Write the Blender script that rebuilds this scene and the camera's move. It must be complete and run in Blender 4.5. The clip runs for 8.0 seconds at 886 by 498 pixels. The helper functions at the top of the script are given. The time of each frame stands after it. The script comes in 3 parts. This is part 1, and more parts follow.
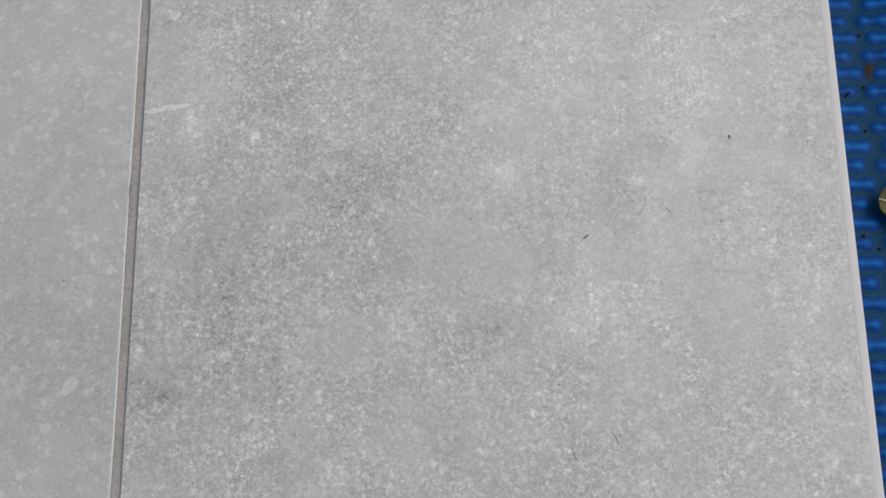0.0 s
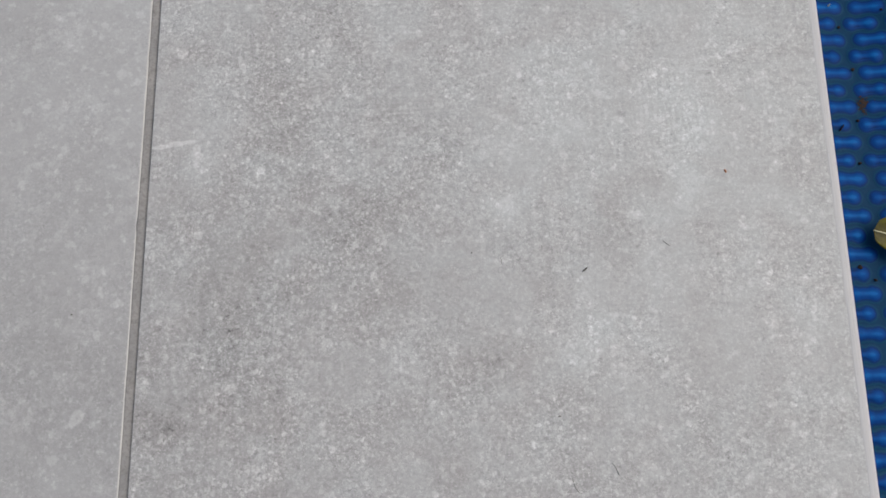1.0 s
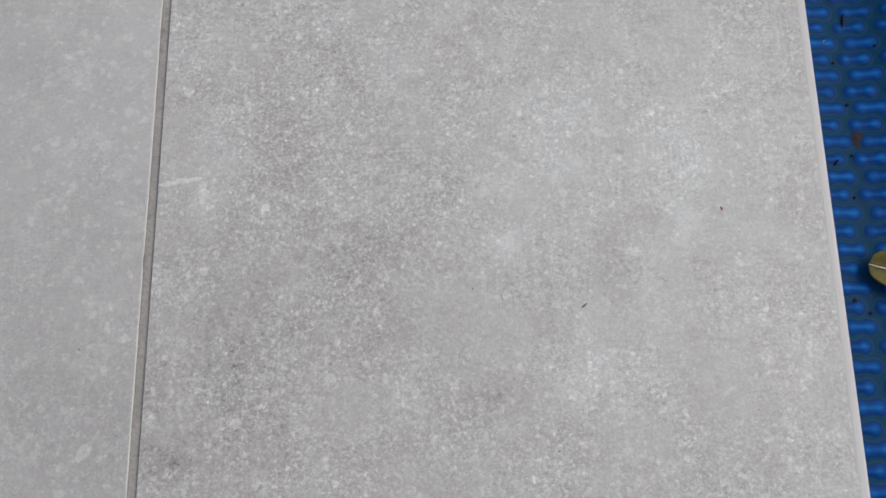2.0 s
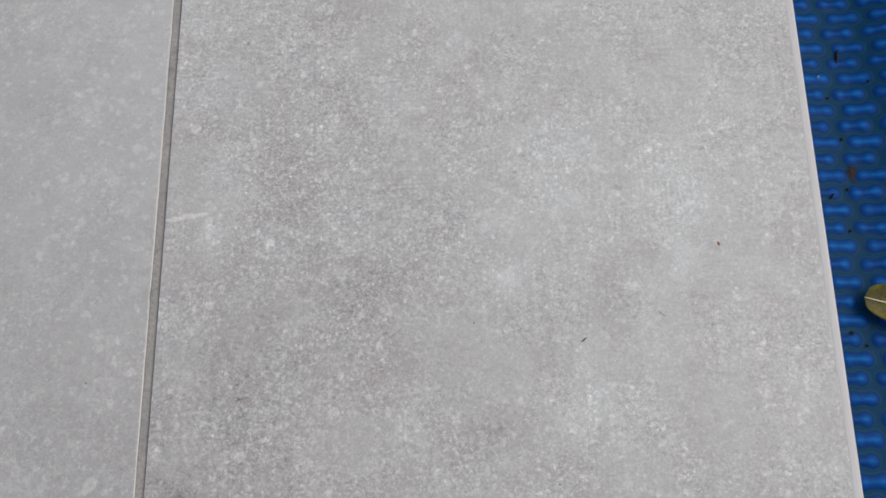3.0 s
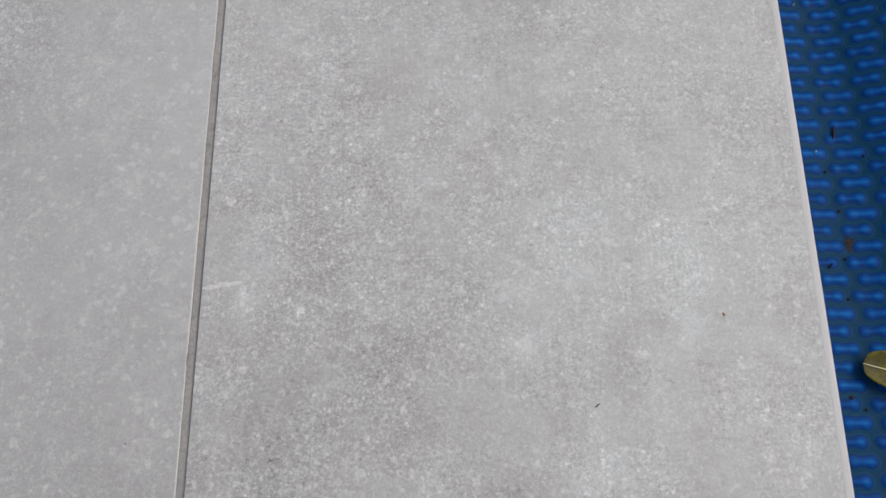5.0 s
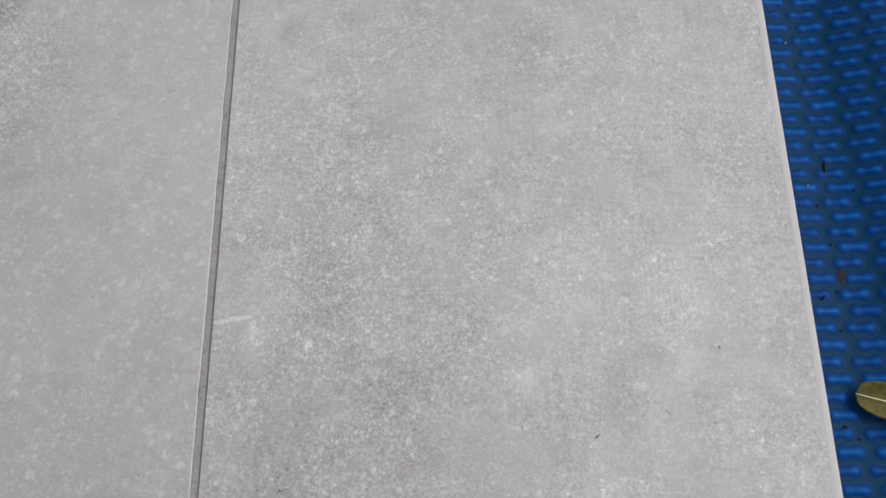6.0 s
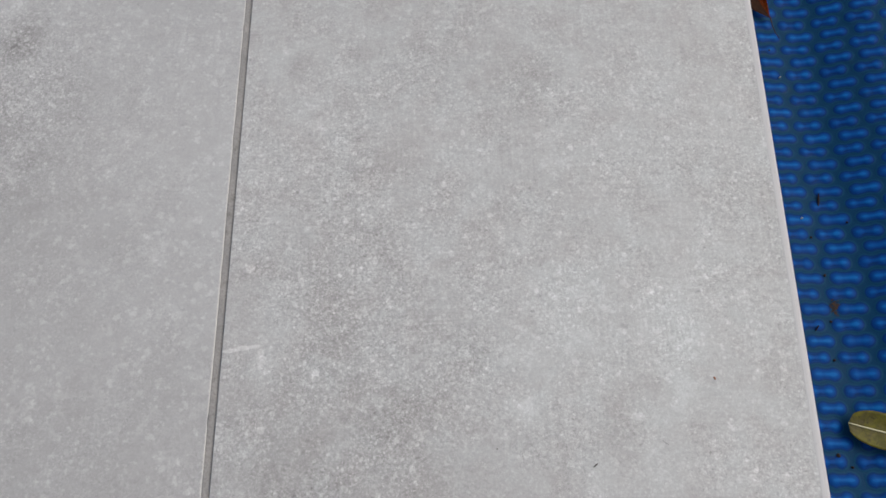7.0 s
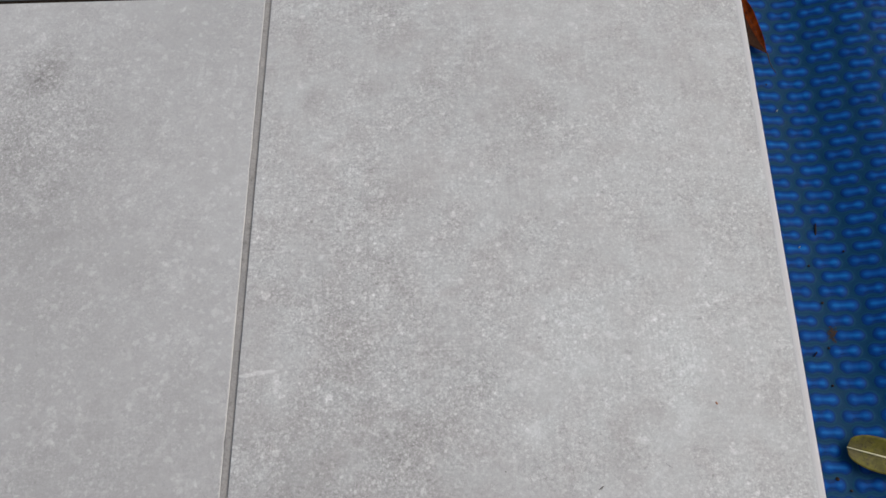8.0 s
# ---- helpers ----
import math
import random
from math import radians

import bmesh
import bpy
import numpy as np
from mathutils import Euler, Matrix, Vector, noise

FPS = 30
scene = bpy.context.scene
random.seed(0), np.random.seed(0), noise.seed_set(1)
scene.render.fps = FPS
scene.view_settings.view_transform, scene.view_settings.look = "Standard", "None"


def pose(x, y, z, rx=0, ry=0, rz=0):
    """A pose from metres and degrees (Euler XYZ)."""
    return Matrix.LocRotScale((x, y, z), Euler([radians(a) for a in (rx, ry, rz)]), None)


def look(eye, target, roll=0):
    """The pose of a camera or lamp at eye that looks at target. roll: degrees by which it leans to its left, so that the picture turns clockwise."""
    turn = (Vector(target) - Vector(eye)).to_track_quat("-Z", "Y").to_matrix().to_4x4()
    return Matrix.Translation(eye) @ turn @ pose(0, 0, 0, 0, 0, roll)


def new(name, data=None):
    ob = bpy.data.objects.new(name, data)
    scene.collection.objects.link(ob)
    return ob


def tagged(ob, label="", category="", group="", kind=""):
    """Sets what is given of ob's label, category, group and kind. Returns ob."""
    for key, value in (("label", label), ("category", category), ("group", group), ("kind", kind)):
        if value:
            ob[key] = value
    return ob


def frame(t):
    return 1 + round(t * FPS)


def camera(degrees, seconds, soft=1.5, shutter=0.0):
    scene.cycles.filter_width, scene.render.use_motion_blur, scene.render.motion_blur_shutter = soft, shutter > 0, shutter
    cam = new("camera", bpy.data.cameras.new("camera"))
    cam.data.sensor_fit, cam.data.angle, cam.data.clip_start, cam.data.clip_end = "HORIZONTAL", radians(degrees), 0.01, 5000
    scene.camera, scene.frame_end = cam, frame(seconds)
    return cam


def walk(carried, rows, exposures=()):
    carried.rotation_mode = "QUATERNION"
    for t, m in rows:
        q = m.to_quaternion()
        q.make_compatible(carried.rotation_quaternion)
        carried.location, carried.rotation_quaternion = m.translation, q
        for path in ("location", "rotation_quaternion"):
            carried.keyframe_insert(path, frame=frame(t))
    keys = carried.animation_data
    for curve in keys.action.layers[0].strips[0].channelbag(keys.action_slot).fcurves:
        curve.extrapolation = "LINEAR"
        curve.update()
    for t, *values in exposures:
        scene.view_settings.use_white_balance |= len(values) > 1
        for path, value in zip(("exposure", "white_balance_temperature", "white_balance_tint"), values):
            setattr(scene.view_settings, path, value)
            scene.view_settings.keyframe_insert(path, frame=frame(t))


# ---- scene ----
# ---- camera and its way ----
cam = camera(56.8, 8.0, soft=1.6)
PATH = [
    (0, (0.28, 0.227, 0.671), (0.222, 0.616, -1.29), -9.4),
    (0.5, (0.281, 0.225, 0.675), (0.218, 0.653, -1.278), -9.4),
    (1, (0.281, 0.232, 0.684), (0.219, 0.679, -1.264), -9.0),
    (1.5, (0.281, 0.242, 0.693), (0.219, 0.7, -1.253), -8.8),
    (3, (0.281, 0.259, 0.716), (0.217, 0.783, -1.213), -8.1),
    (3.5, (0.278, 0.264, 0.726), (0.215, 0.807, -1.197), -7.8),
    (4, (0.273, 0.271, 0.741), (0.208, 0.832, -1.178), -7.5),
    (4.5, (0.268, 0.274, 0.755), (0.202, 0.859, -1.157), -7.2),
    (6, (0.263, 0.282, 0.8), (0.196, 0.94, -1.088), -6.8),
    (6.5, (0.263, 0.289, 0.814), (0.197, 0.959, -1.069), -6.5),
    (7, (0.262, 0.293, 0.83), (0.193, 0.98, -1.048), -6.5),
    (7.5, (0.257, 0.291, 0.843), (0.19, 1.003, -1.025), -6.2),
    (8, (0.251, 0.287, 0.86), (0.186, 1.028, -0.996), -5.7),
]
walk(cam, [(t, look(eye, target, roll)) for t, eye, target, roll in PATH], [(0, 0.16, 6760, 4.5), (8, 0.21, 6760, 4.5)])

# ---- light: bright overcast sky, its brighter side over the pool ----
SUN_ELEVATION, SUN_AZIMUTH = radians(52), radians(20)   # azimuth counted from +x towards +y
world = bpy.data.worlds.new("overcast_sky")
scene.world = world
world.use_nodes = True
sky = world.node_tree.nodes.new("ShaderNodeTexSky")
sky.sky_type, sky.sun_disc = "NISHITA", False
sky.sun_elevation, sky.sun_rotation = SUN_ELEVATION, radians(90) - SUN_AZIMUTH
sky.dust_density, sky.air_density = 4.0, 1.0
background = world.node_tree.nodes["Background"]
world.node_tree.links.new(sky.outputs[0], background.inputs[0])
background.inputs[1].default_value = 0.15
sun = new("sun", bpy.data.lights.new("sun", "SUN"))
sun.data.energy, sun.data.angle, sun.data.color = 1.0, radians(50), (1.0, 0.93, 0.84)
sun_from = Vector((math.cos(SUN_ELEVATION) * math.cos(SUN_AZIMUTH), math.cos(SUN_ELEVATION) * math.sin(SUN_AZIMUTH), math.sin(SUN_ELEVATION)))
sun.matrix_world = look(sun_from * 5, (0, 0, 0))


# ---- helpers for node materials ----
class Nodes:
    """A short way to write a procedural material."""

    def __init__(self, name, roughness=0.6, specular=0.3, metallic=0.0):
        self.material = bpy.data.materials.new(name)
        self.material.use_nodes = True
        self.tree = self.material.node_tree
        self.bsdf = self.tree.nodes["Principled BSDF"]
        self.bsdf.inputs["Roughness"].default_value = roughness
        self.bsdf.inputs["Specular IOR Level"].default_value = specular
        self.bsdf.inputs["Metallic"].default_value = metallic
        self.where = self.tree.nodes.new("ShaderNodeNewGeometry").outputs["Position"]

    def put(self, socket, value):
        if isinstance(value, bpy.types.NodeSocket):
            self.tree.links.new(value, socket)
        elif isinstance(value, (tuple, list)):
            socket.default_value = value
        else:
            socket.default_value = value

    def math(self, op, a, b=0.0, clamp=False):
        n = self.tree.nodes.new("ShaderNodeMath")
        n.operation, n.use_clamp = op, clamp
        self.put(n.inputs[0], a)
        self.put(n.inputs[1], b)
        return n.outputs[0]

    def vector(self, op, a, b=(0, 0, 0)):
        n = self.tree.nodes.new("ShaderNodeVectorMath")
        n.operation = op
        self.put(n.inputs[0], a)
        if op == "SCALE":
            self.put(n.inputs["Scale"], b)
        else:
            self.put(n.inputs[1], b)
        return n.outputs["Value"] if op in ("DISTANCE", "LENGTH") else n.outputs[0]

    def noise(self, scale, detail=2.0, rough=0.5, where=None, bend=0.0, colour=False):
        n = self.tree.nodes.new("ShaderNodeTexNoise")
        self.put(n.inputs["Vector"], where or self.where)
        for key, value in (("Scale", scale), ("Detail", detail), ("Roughness", rough), ("Distortion", bend)):
            n.inputs[key].default_value = value
        return n.outputs["Color" if colour else "Fac"]

    def cells(self, scale, where=None, feature="F1", colour=False):
        n = self.tree.nodes.new("ShaderNodeTexVoronoi")
        n.feature = feature
        self.put(n.inputs["Vector"], where or self.where)
        n.inputs["Scale"].default_value = scale
        return n.outputs["Color" if colour else "Distance"]

    def span(self, value, a, b, c=0.0, d=1.0, smooth=False):
        n = self.tree.nodes.new("ShaderNodeMapRange")
        n.interpolation_type = "SMOOTHSTEP" if smooth else "LINEAR"
        self.put(n.inputs[0], value)
        for i, v in enumerate((a, b, c, d)):
            n.inputs[i + 1].default_value = v
        return n.outputs[0]

    def mix(self, factor, a, b):
        n = self.tree.nodes.new("ShaderNodeMix")
        n.data_type = "RGBA"
        self.put(n.inputs[0], factor)
        self.put(n.inputs[6], (*a, 1) if isinstance(a, tuple) else a)
        self.put(n.inputs[7], (*b, 1) if isinstance(b, tuple) else b)
        return n.outputs[2]

    def grey(self, value, tint):
        """A colour: the value times a tint."""
        n = self.tree.nodes.new("ShaderNodeVectorMath")
        n.operation = "SCALE"
        self.put(n.inputs[0], tint)
        self.put(n.inputs["Scale"], value)
        return n.outputs[0]

    def random(self):
        return self.tree.nodes.new("ShaderNodeObjectInfo").outputs["Random"]

    def colour(self, value):
        self.put(self.bsdf.inputs["Base Color"], (*value, 1) if isinstance(value, tuple) else value)

    def rough(self, value):
        self.put(self.bsdf.inputs["Roughness"], value)

    def bump(self, height, distance=0.001, strength=0.5):
        n = self.tree.nodes.new("ShaderNodeBump")
        n.inputs["Strength"].default_value, n.inputs["Distance"].default_value = strength, distance
        self.put(n.inputs["Height"], height)
        self.tree.links.new(n.outputs[0], self.bsdf.inputs["Normal"])


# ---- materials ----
# cloudy spots of the stone print, and uneven light painted in (radius 0.16 up): x, y, radius, lighter (+) or darker (-)
SPOTS_AND_FALLOFF = [
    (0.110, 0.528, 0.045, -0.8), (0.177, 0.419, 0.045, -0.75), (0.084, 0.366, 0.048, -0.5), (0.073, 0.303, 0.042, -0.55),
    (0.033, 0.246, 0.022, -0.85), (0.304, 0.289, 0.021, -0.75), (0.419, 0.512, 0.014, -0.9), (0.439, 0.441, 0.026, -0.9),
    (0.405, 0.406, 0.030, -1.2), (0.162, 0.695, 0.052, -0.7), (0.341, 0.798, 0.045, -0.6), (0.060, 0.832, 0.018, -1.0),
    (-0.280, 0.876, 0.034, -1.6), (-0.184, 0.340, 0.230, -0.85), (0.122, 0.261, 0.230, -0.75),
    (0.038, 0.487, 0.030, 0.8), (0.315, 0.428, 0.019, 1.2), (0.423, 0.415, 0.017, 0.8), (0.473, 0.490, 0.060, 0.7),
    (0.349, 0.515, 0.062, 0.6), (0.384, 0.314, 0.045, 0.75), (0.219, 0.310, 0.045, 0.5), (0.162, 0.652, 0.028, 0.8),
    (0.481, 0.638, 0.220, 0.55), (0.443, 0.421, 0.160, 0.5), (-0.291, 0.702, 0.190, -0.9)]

# where the pale crumbs crowd together (+) or the print runs smooth (-): x, y, radius, amount
CROWDS = [
    (0.17, 0.466, 0.15, 0.5), (0.045, 0.235, 0.12, 0.35), (0.26, 0.19, 0.12, 0.25), (0.50, 0.36, 0.18, -0.6), (0.155, 0.59, 0.16, 0.4),
    (0.45, 0.51, 0.20, -0.3), (0.10, 0.392, 0.045, -0.45), (0.29, 0.335, 0.085, -0.45), (0.225, 0.258, 0.075, -0.35), (0.22, 0.90, 0.28, -0.7),
    (0.45, 0.92, 0.25, -0.4), (-0.30, 0.80, 0.20, 1.8), (-0.12, 0.93, 0.16, -0.4)]

MARKS = [  # x, y, turn, half length, half width, lighter (+) or darker (-)
    (0.020, 0.490, 8, 0.025, 0.0026, 0.09), (0.314, 0.428, 60, 0.009, 0.007, 0.045), (0.425, 0.415, 0, 0.009, 0.005, 0.045),
    (0.047, 0.406, 10, 0.0055, 0.0045, 0.085), (0.080, 0.273, 30, 0.006, 0.005, 0.075), (0.023, 0.578, 70, 0.0065, 0.0055, 0.075),
    (0.079, 0.565, 110, 0.010, 0.0035, 0.08), (-0.048, 0.252, 60, 0.010, 0.006, 0.06), (0.283, 0.635, 0, 0.004, 0.004, 0.075),
    (0.255, 0.737, 80, 0.004, 0.003, 0.075), (0.274, 0.715, 0, 0.004, 0.003, 0.075), (0.303, 0.291, 60, 0.008, 0.003, -0.03),
    (0.036, 0.241, 0, 0.012, 0.006, -0.025), (0.419, 0.508, 20, 0.005, 0.003, -0.035), (0.041, 0.479, 90, 0.012, 0.005, 0.06), (0.501, 0.196, 60, 0.007, 0.004, 0.06)]


def stone_print(name, contrast, base, chips, cool):
    """Grey concrete-look porcelain: clouds, painted light falloff, crowded pale crumbs of many sizes, pits, hair lines
    and a faint woven streak.
    """
    m = Nodes(name, 0.55, 0.25)
    # each tile takes its own cut of the print
    shift = m.tree.nodes.new("ShaderNodeCombineXYZ")
    m.put(shift.inputs[2], m.math("MULTIPLY", m.random(), 37.0))
    p = m.vector("ADD", m.where, shift.outputs[0])

    def bent_by(scale, reach, start=p):
        return m.vector("ADD", start, m.vector("SCALE", m.vector("SUBTRACT", m.noise(scale, 3, 0.6, p, colour=True), (0.5, 0.5, 0.5)), reach))

    def gathered(rows, where, size):
        total = None
        for x, y, r, amount in rows:
            one = m.span(m.vector("DISTANCE", where, (x, y, 0.0)), 0.0, r * size, amount, 0.0, True)
            total = one if total is None else m.math("ADD", total, one)
        return total

    q = bent_by(17, 0.055, m.where)
    spots = gathered(SPOTS_AND_FALLOFF, q, 1.5)
    crowd = gathered(CROWDS, bent_by(13, 0.09, m.where), 1.2)
    clouds = m.math("SUBTRACT", m.noise(5.0, 3, 0.55, p), 0.5)
    patches = m.math("SUBTRACT", m.noise(22, 4, 0.62, p, 0.4), 0.5)
    mottle = m.math("SUBTRACT", m.noise(75, 4, 0.68, p, 0.5), 0.5)
    grit = m.math("SUBTRACT", m.noise(330, 3, 0.65, p), 0.5)
    gather = m.span(m.math("ADD", m.noise(12, 4, 0.62, p), m.math("MULTIPLY", crowd, 0.16)), 0.36, 0.62)
    busy = m.math("ADD", 0.42 * contrast, m.math("MULTIPLY", gather, 0.66 * contrast))
    busy = m.math("ADD", busy, m.span(crowd, 0.6, 1.6, 0.0, 0.55))
    v = m.math("SUBTRACT", base, m.math("MULTIPLY", busy, 0.028))
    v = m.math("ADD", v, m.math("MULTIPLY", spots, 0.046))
    v = m.math("ADD", v, m.math("MULTIPLY", clouds, 0.075))
    v = m.math("ADD", v, m.math("MULTIPLY", patches, 0.04 + 0.10 * contrast))
    v = m.math("ADD", v, m.math("MULTIPLY", mottle, 0.045 + 0.025 * contrast))
    v = m.math("ADD", v, m.math("MULTIPLY", m.math("MULTIPLY", grit, 0.30), busy))
    # crumbs: flat pale flecks with torn outlines, from sand to small chips
    torn = bent_by(230, 0.0072)
    for size, part_of, reach, amount in ((640, 0.50, 0.54, 0.100), (390, 0.58, 0.50, 0.115), (215, 0.72, 0.46, 0.125), (120, 0.82, 0.42, 0.100)):
        pick = m.tree.nodes.new("ShaderNodeSeparateColor")
        m.put(pick.inputs[0], m.cells(size, torn, colour=True))
        fleck = m.math("MULTIPLY", m.span(pick.outputs[0], part_of, 1.0), m.span(m.cells(size, torn), reach, reach * 0.82))
        v = m.math("ADD", v, m.math("MULTIPLY", m.math("MULTIPLY", fleck, busy), amount))
    flakes = m.span(m.noise(150, 3, 0.65, p, 0.9), 0.56, 0.60)
    v = m.math("ADD", v, m.math("MULTIPLY", m.math("MULTIPLY", flakes, busy), 0.042))
    # single chips, far apart, and soft pale blots
    loose = bent_by(140, 0.016)
    for size, reach, amount in ((62, 0.30, 0.060), (115, 0.33, 0.055)):
        pick = m.tree.nodes.new("ShaderNodeSeparateColor")
        m.put(pick.inputs[0], m.cells(size, loose, colour=True))
        chip = m.math("MULTIPLY", m.span(pick.outputs[0], chips, chips + 0.3), m.span(m.cells(size, loose), reach, reach * 0.6))
        v = m.math("ADD", v, m.math("MULTIPLY", chip, amount))
    v = m.math("ADD", v, m.math("MULTIPLY", m.span(m.noise(48, 3, 0.55, p, 0.8), 0.55, 0.66), 0.016 + 0.022 * (1 - chips)))
    # soft dark pores between the crumbs
    pores = m.span(m.noise(260, 2, 0.6, p, 0.7), 0.40, 0.30)
    v = m.math("SUBTRACT", v, m.math("MULTIPLY", m.math("MULTIPLY", pores, busy), 0.075))
    line = m.math("ABSOLUTE", m.math("SUBTRACT", m.noise(42, 2, 0.5, p, 1.5), 0.5))
    hair = m.math("MULTIPLY", m.span(line, 0.007, 0.0), m.span(m.noise(33, 1, 0.5, p), 0.56, 0.66))
    v = m.math("SUBTRACT", v, m.math("MULTIPLY", hair, 0.06))
    # faint woven streaks along and across the tile
    for stretch, at in (((330, 20, 1), 9.0), ((24, 300, 1), 7.0)):
        thread = m.math("SUBTRACT", m.noise(1.0, 2, 0.5, m.vector("MULTIPLY", p, stretch)), 0.5)
        v = m.math("ADD", v, m.math("MULTIPLY", m.math("MULTIPLY", thread, m.span(m.noise(at, 2, 0.5, p), 0.47, 0.62)), 0.09 * contrast))
    # the darker spots are rougher: fine pits and cracks with pale crumbs between
    worn = m.span(spots, -0.6, -1.4)
    crack = m.math("SUBTRACT", m.span(m.noise(130, 4, 0.7, p, 0.8), 0.56, 0.70), m.span(m.noise(150, 4, 0.75, p, 1.0), 0.47, 0.36))
    v = m.math("ADD", v, m.math("MULTIPLY", m.math("MULTIPLY", worn, crack), 0.08))
    # single marks of the print: pale chips and one scratch, each with its own turn and length
    near = bent_by(150, 0.006, m.where)
    for x, y, turn, long, wide, amount in MARKS:
        move = m.tree.nodes.new("ShaderNodeMapping")
        move.vector_type = "TEXTURE"
        m.put(move.inputs[0], near)
        move.inputs[1].default_value, move.inputs[2].default_value = (x, y, 0), (0, 0, radians(turn))
        move.inputs[3].default_value = (long, wide, 1)
        v = m.math("ADD", v, m.span(m.vector("LENGTH", move.outputs[0]), 1.0, 0.7, 0.0, amount * 1.25))
    # the darker clouds are a little warmer and more violet, the pale ones cooler
    warm = m.span(m.math("ADD", m.math("MULTIPLY", spots, -0.32), m.math("MULTIPLY", patches, -2.0 * contrast)), -0.6, 1.5 - 0.6 * contrast)
    tint = m.mix(warm, cool, (1.036, 0.989, 0.984))
    m.colour(m.grey(v, tint))
    m.rough(m.span(mottle, -0.3, 0.3, 0.48, 0.64))
    m.bump(m.math("ADD", m.math("MULTIPLY", grit, 0.6), m.math("MULTIPLY", mottle, 0.8)), 0.0006, 0.35)
    return m.material


def grout_mix():
    m = Nodes("cement_grout", 0.85, 0.15)
    stain = m.noise(28, 3, 0.6)
    fine = m.noise(420, 3, 0.6)
    c = m.mix(m.span(stain, 0.35, 0.7), (0.222, 0.218, 0.219), (0.262, 0.252, 0.247))
    c = m.mix(m.span(m.noise(14, 2), 0.58, 0.72, 0, 0.6), c, (0.300, 0.291, 0.286))
    c = m.mix(m.span(fine, 0.45, 0.7, 0, 0.5), c, (0.13, 0.124, 0.12))
    c = m.mix(m.span(m.noise(75, 4, 0.7), 0.56, 0.70, 0, 0.6), c, (0.125, 0.118, 0.115))
    m.colour(c)
    m.bump(m.math("ADD", fine, stain), 0.0008, 0.6)
    return m.material


def joint_fill():
    m = Nodes("dark_joint_fill", 0.95, 0.1)
    m.colour(m.mix(m.noise(300, 4, 0.7), (0.012, 0.009, 0.007), (0.035, 0.027, 0.021)))
    m.bump(m.noise(500, 3), 0.001, 0.8)
    return m.material


def trim_plastic():
    m = Nodes("off_white_trim", 0.5, 0.3)
    streak = m.noise(3.0, 3, 0.6, m.vector("MULTIPLY", m.where, (260, 6, 60)))
    c = m.mix(m.span(streak, 0.35, 0.7), (0.41, 0.40, 0.406), (0.455, 0.446, 0.453))
    c = m.mix(m.span(m.noise(500, 2), 0.62, 0.72, 0, 0.35), c, (0.3, 0.29, 0.28))
    m.colour(c)
    m.bump(streak, 0.0003, 0.3)
    return m.material


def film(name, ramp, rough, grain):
    """Blue plastic film, teal where flat. On bubbles a vertex attribute paints rim shade and crown highlight into the
    colour.
    """
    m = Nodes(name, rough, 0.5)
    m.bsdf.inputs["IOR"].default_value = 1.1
    painted_light = m.tree.nodes.new("ShaderNodeAttribute")
    painted_light.attribute_name = "painted_light"
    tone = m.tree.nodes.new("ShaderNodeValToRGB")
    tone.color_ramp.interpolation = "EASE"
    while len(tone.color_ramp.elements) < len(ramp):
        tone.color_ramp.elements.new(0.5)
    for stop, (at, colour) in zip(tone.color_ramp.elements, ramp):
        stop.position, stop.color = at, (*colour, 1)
    m.put(tone.inputs[0], m.math("ADD", painted_light.outputs["Fac"], m.math("MULTIPLY", m.math("SUBTRACT", m.noise(grain, 3, 0.6), 0.5), 0.26)))
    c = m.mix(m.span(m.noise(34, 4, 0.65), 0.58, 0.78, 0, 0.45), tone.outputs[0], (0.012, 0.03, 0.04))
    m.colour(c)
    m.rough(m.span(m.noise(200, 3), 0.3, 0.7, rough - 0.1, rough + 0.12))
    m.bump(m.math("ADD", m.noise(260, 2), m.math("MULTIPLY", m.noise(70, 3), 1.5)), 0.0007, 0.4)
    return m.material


def leaf_skin(name, low, high, spot, rough, scale=120, blotch=None, gloss=0.1):
    m = Nodes(name, rough, gloss)
    c = m.mix(m.span(m.noise(scale, 4, 0.6), 0.35, 0.68), low, high)
    if blotch:
        c = m.mix(m.span(m.noise(55, 4, 0.7, bend=0.6), 0.46, 0.62, 0, 0.75), c, blotch)
    c = m.mix(m.span(m.noise(scale * 1.7, 3, 0.6), 0.58, 0.70, 0, 0.85), c, spot)
    m.colour(c)
    m.bump(m.noise(scale * 4, 3), 0.0005, 0.4)
    return m.material


def simple(name, a, b, scale, rough=0.8, specular=0.2):
    m = Nodes(name, rough, specular)
    m.colour(m.mix(m.span(m.noise(scale, 4, 0.65), 0.3, 0.7), a, b))
    m.bump(m.noise(scale * 3, 3), 0.001, 0.4)
    return m.material


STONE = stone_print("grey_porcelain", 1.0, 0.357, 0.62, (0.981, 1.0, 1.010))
STONE_SOFT = stone_print("soft_grey_porcelain", 0.40, 0.350, 0.40, (0.986, 0.998, 1.013))
GROUT = grout_mix()
JOINT_FILL = joint_fill()
BODY = simple("bare_porcelain", (0.36, 0.357, 0.355), (0.42, 0.416, 0.413), 90, 0.7)
TRIM = trim_plastic()
TEAL, PALE_TEAL, NAVY = (0.0042, 0.032, 0.079), (0.0052, 0.042, 0.088), (0.0026, 0.023, 0.100)
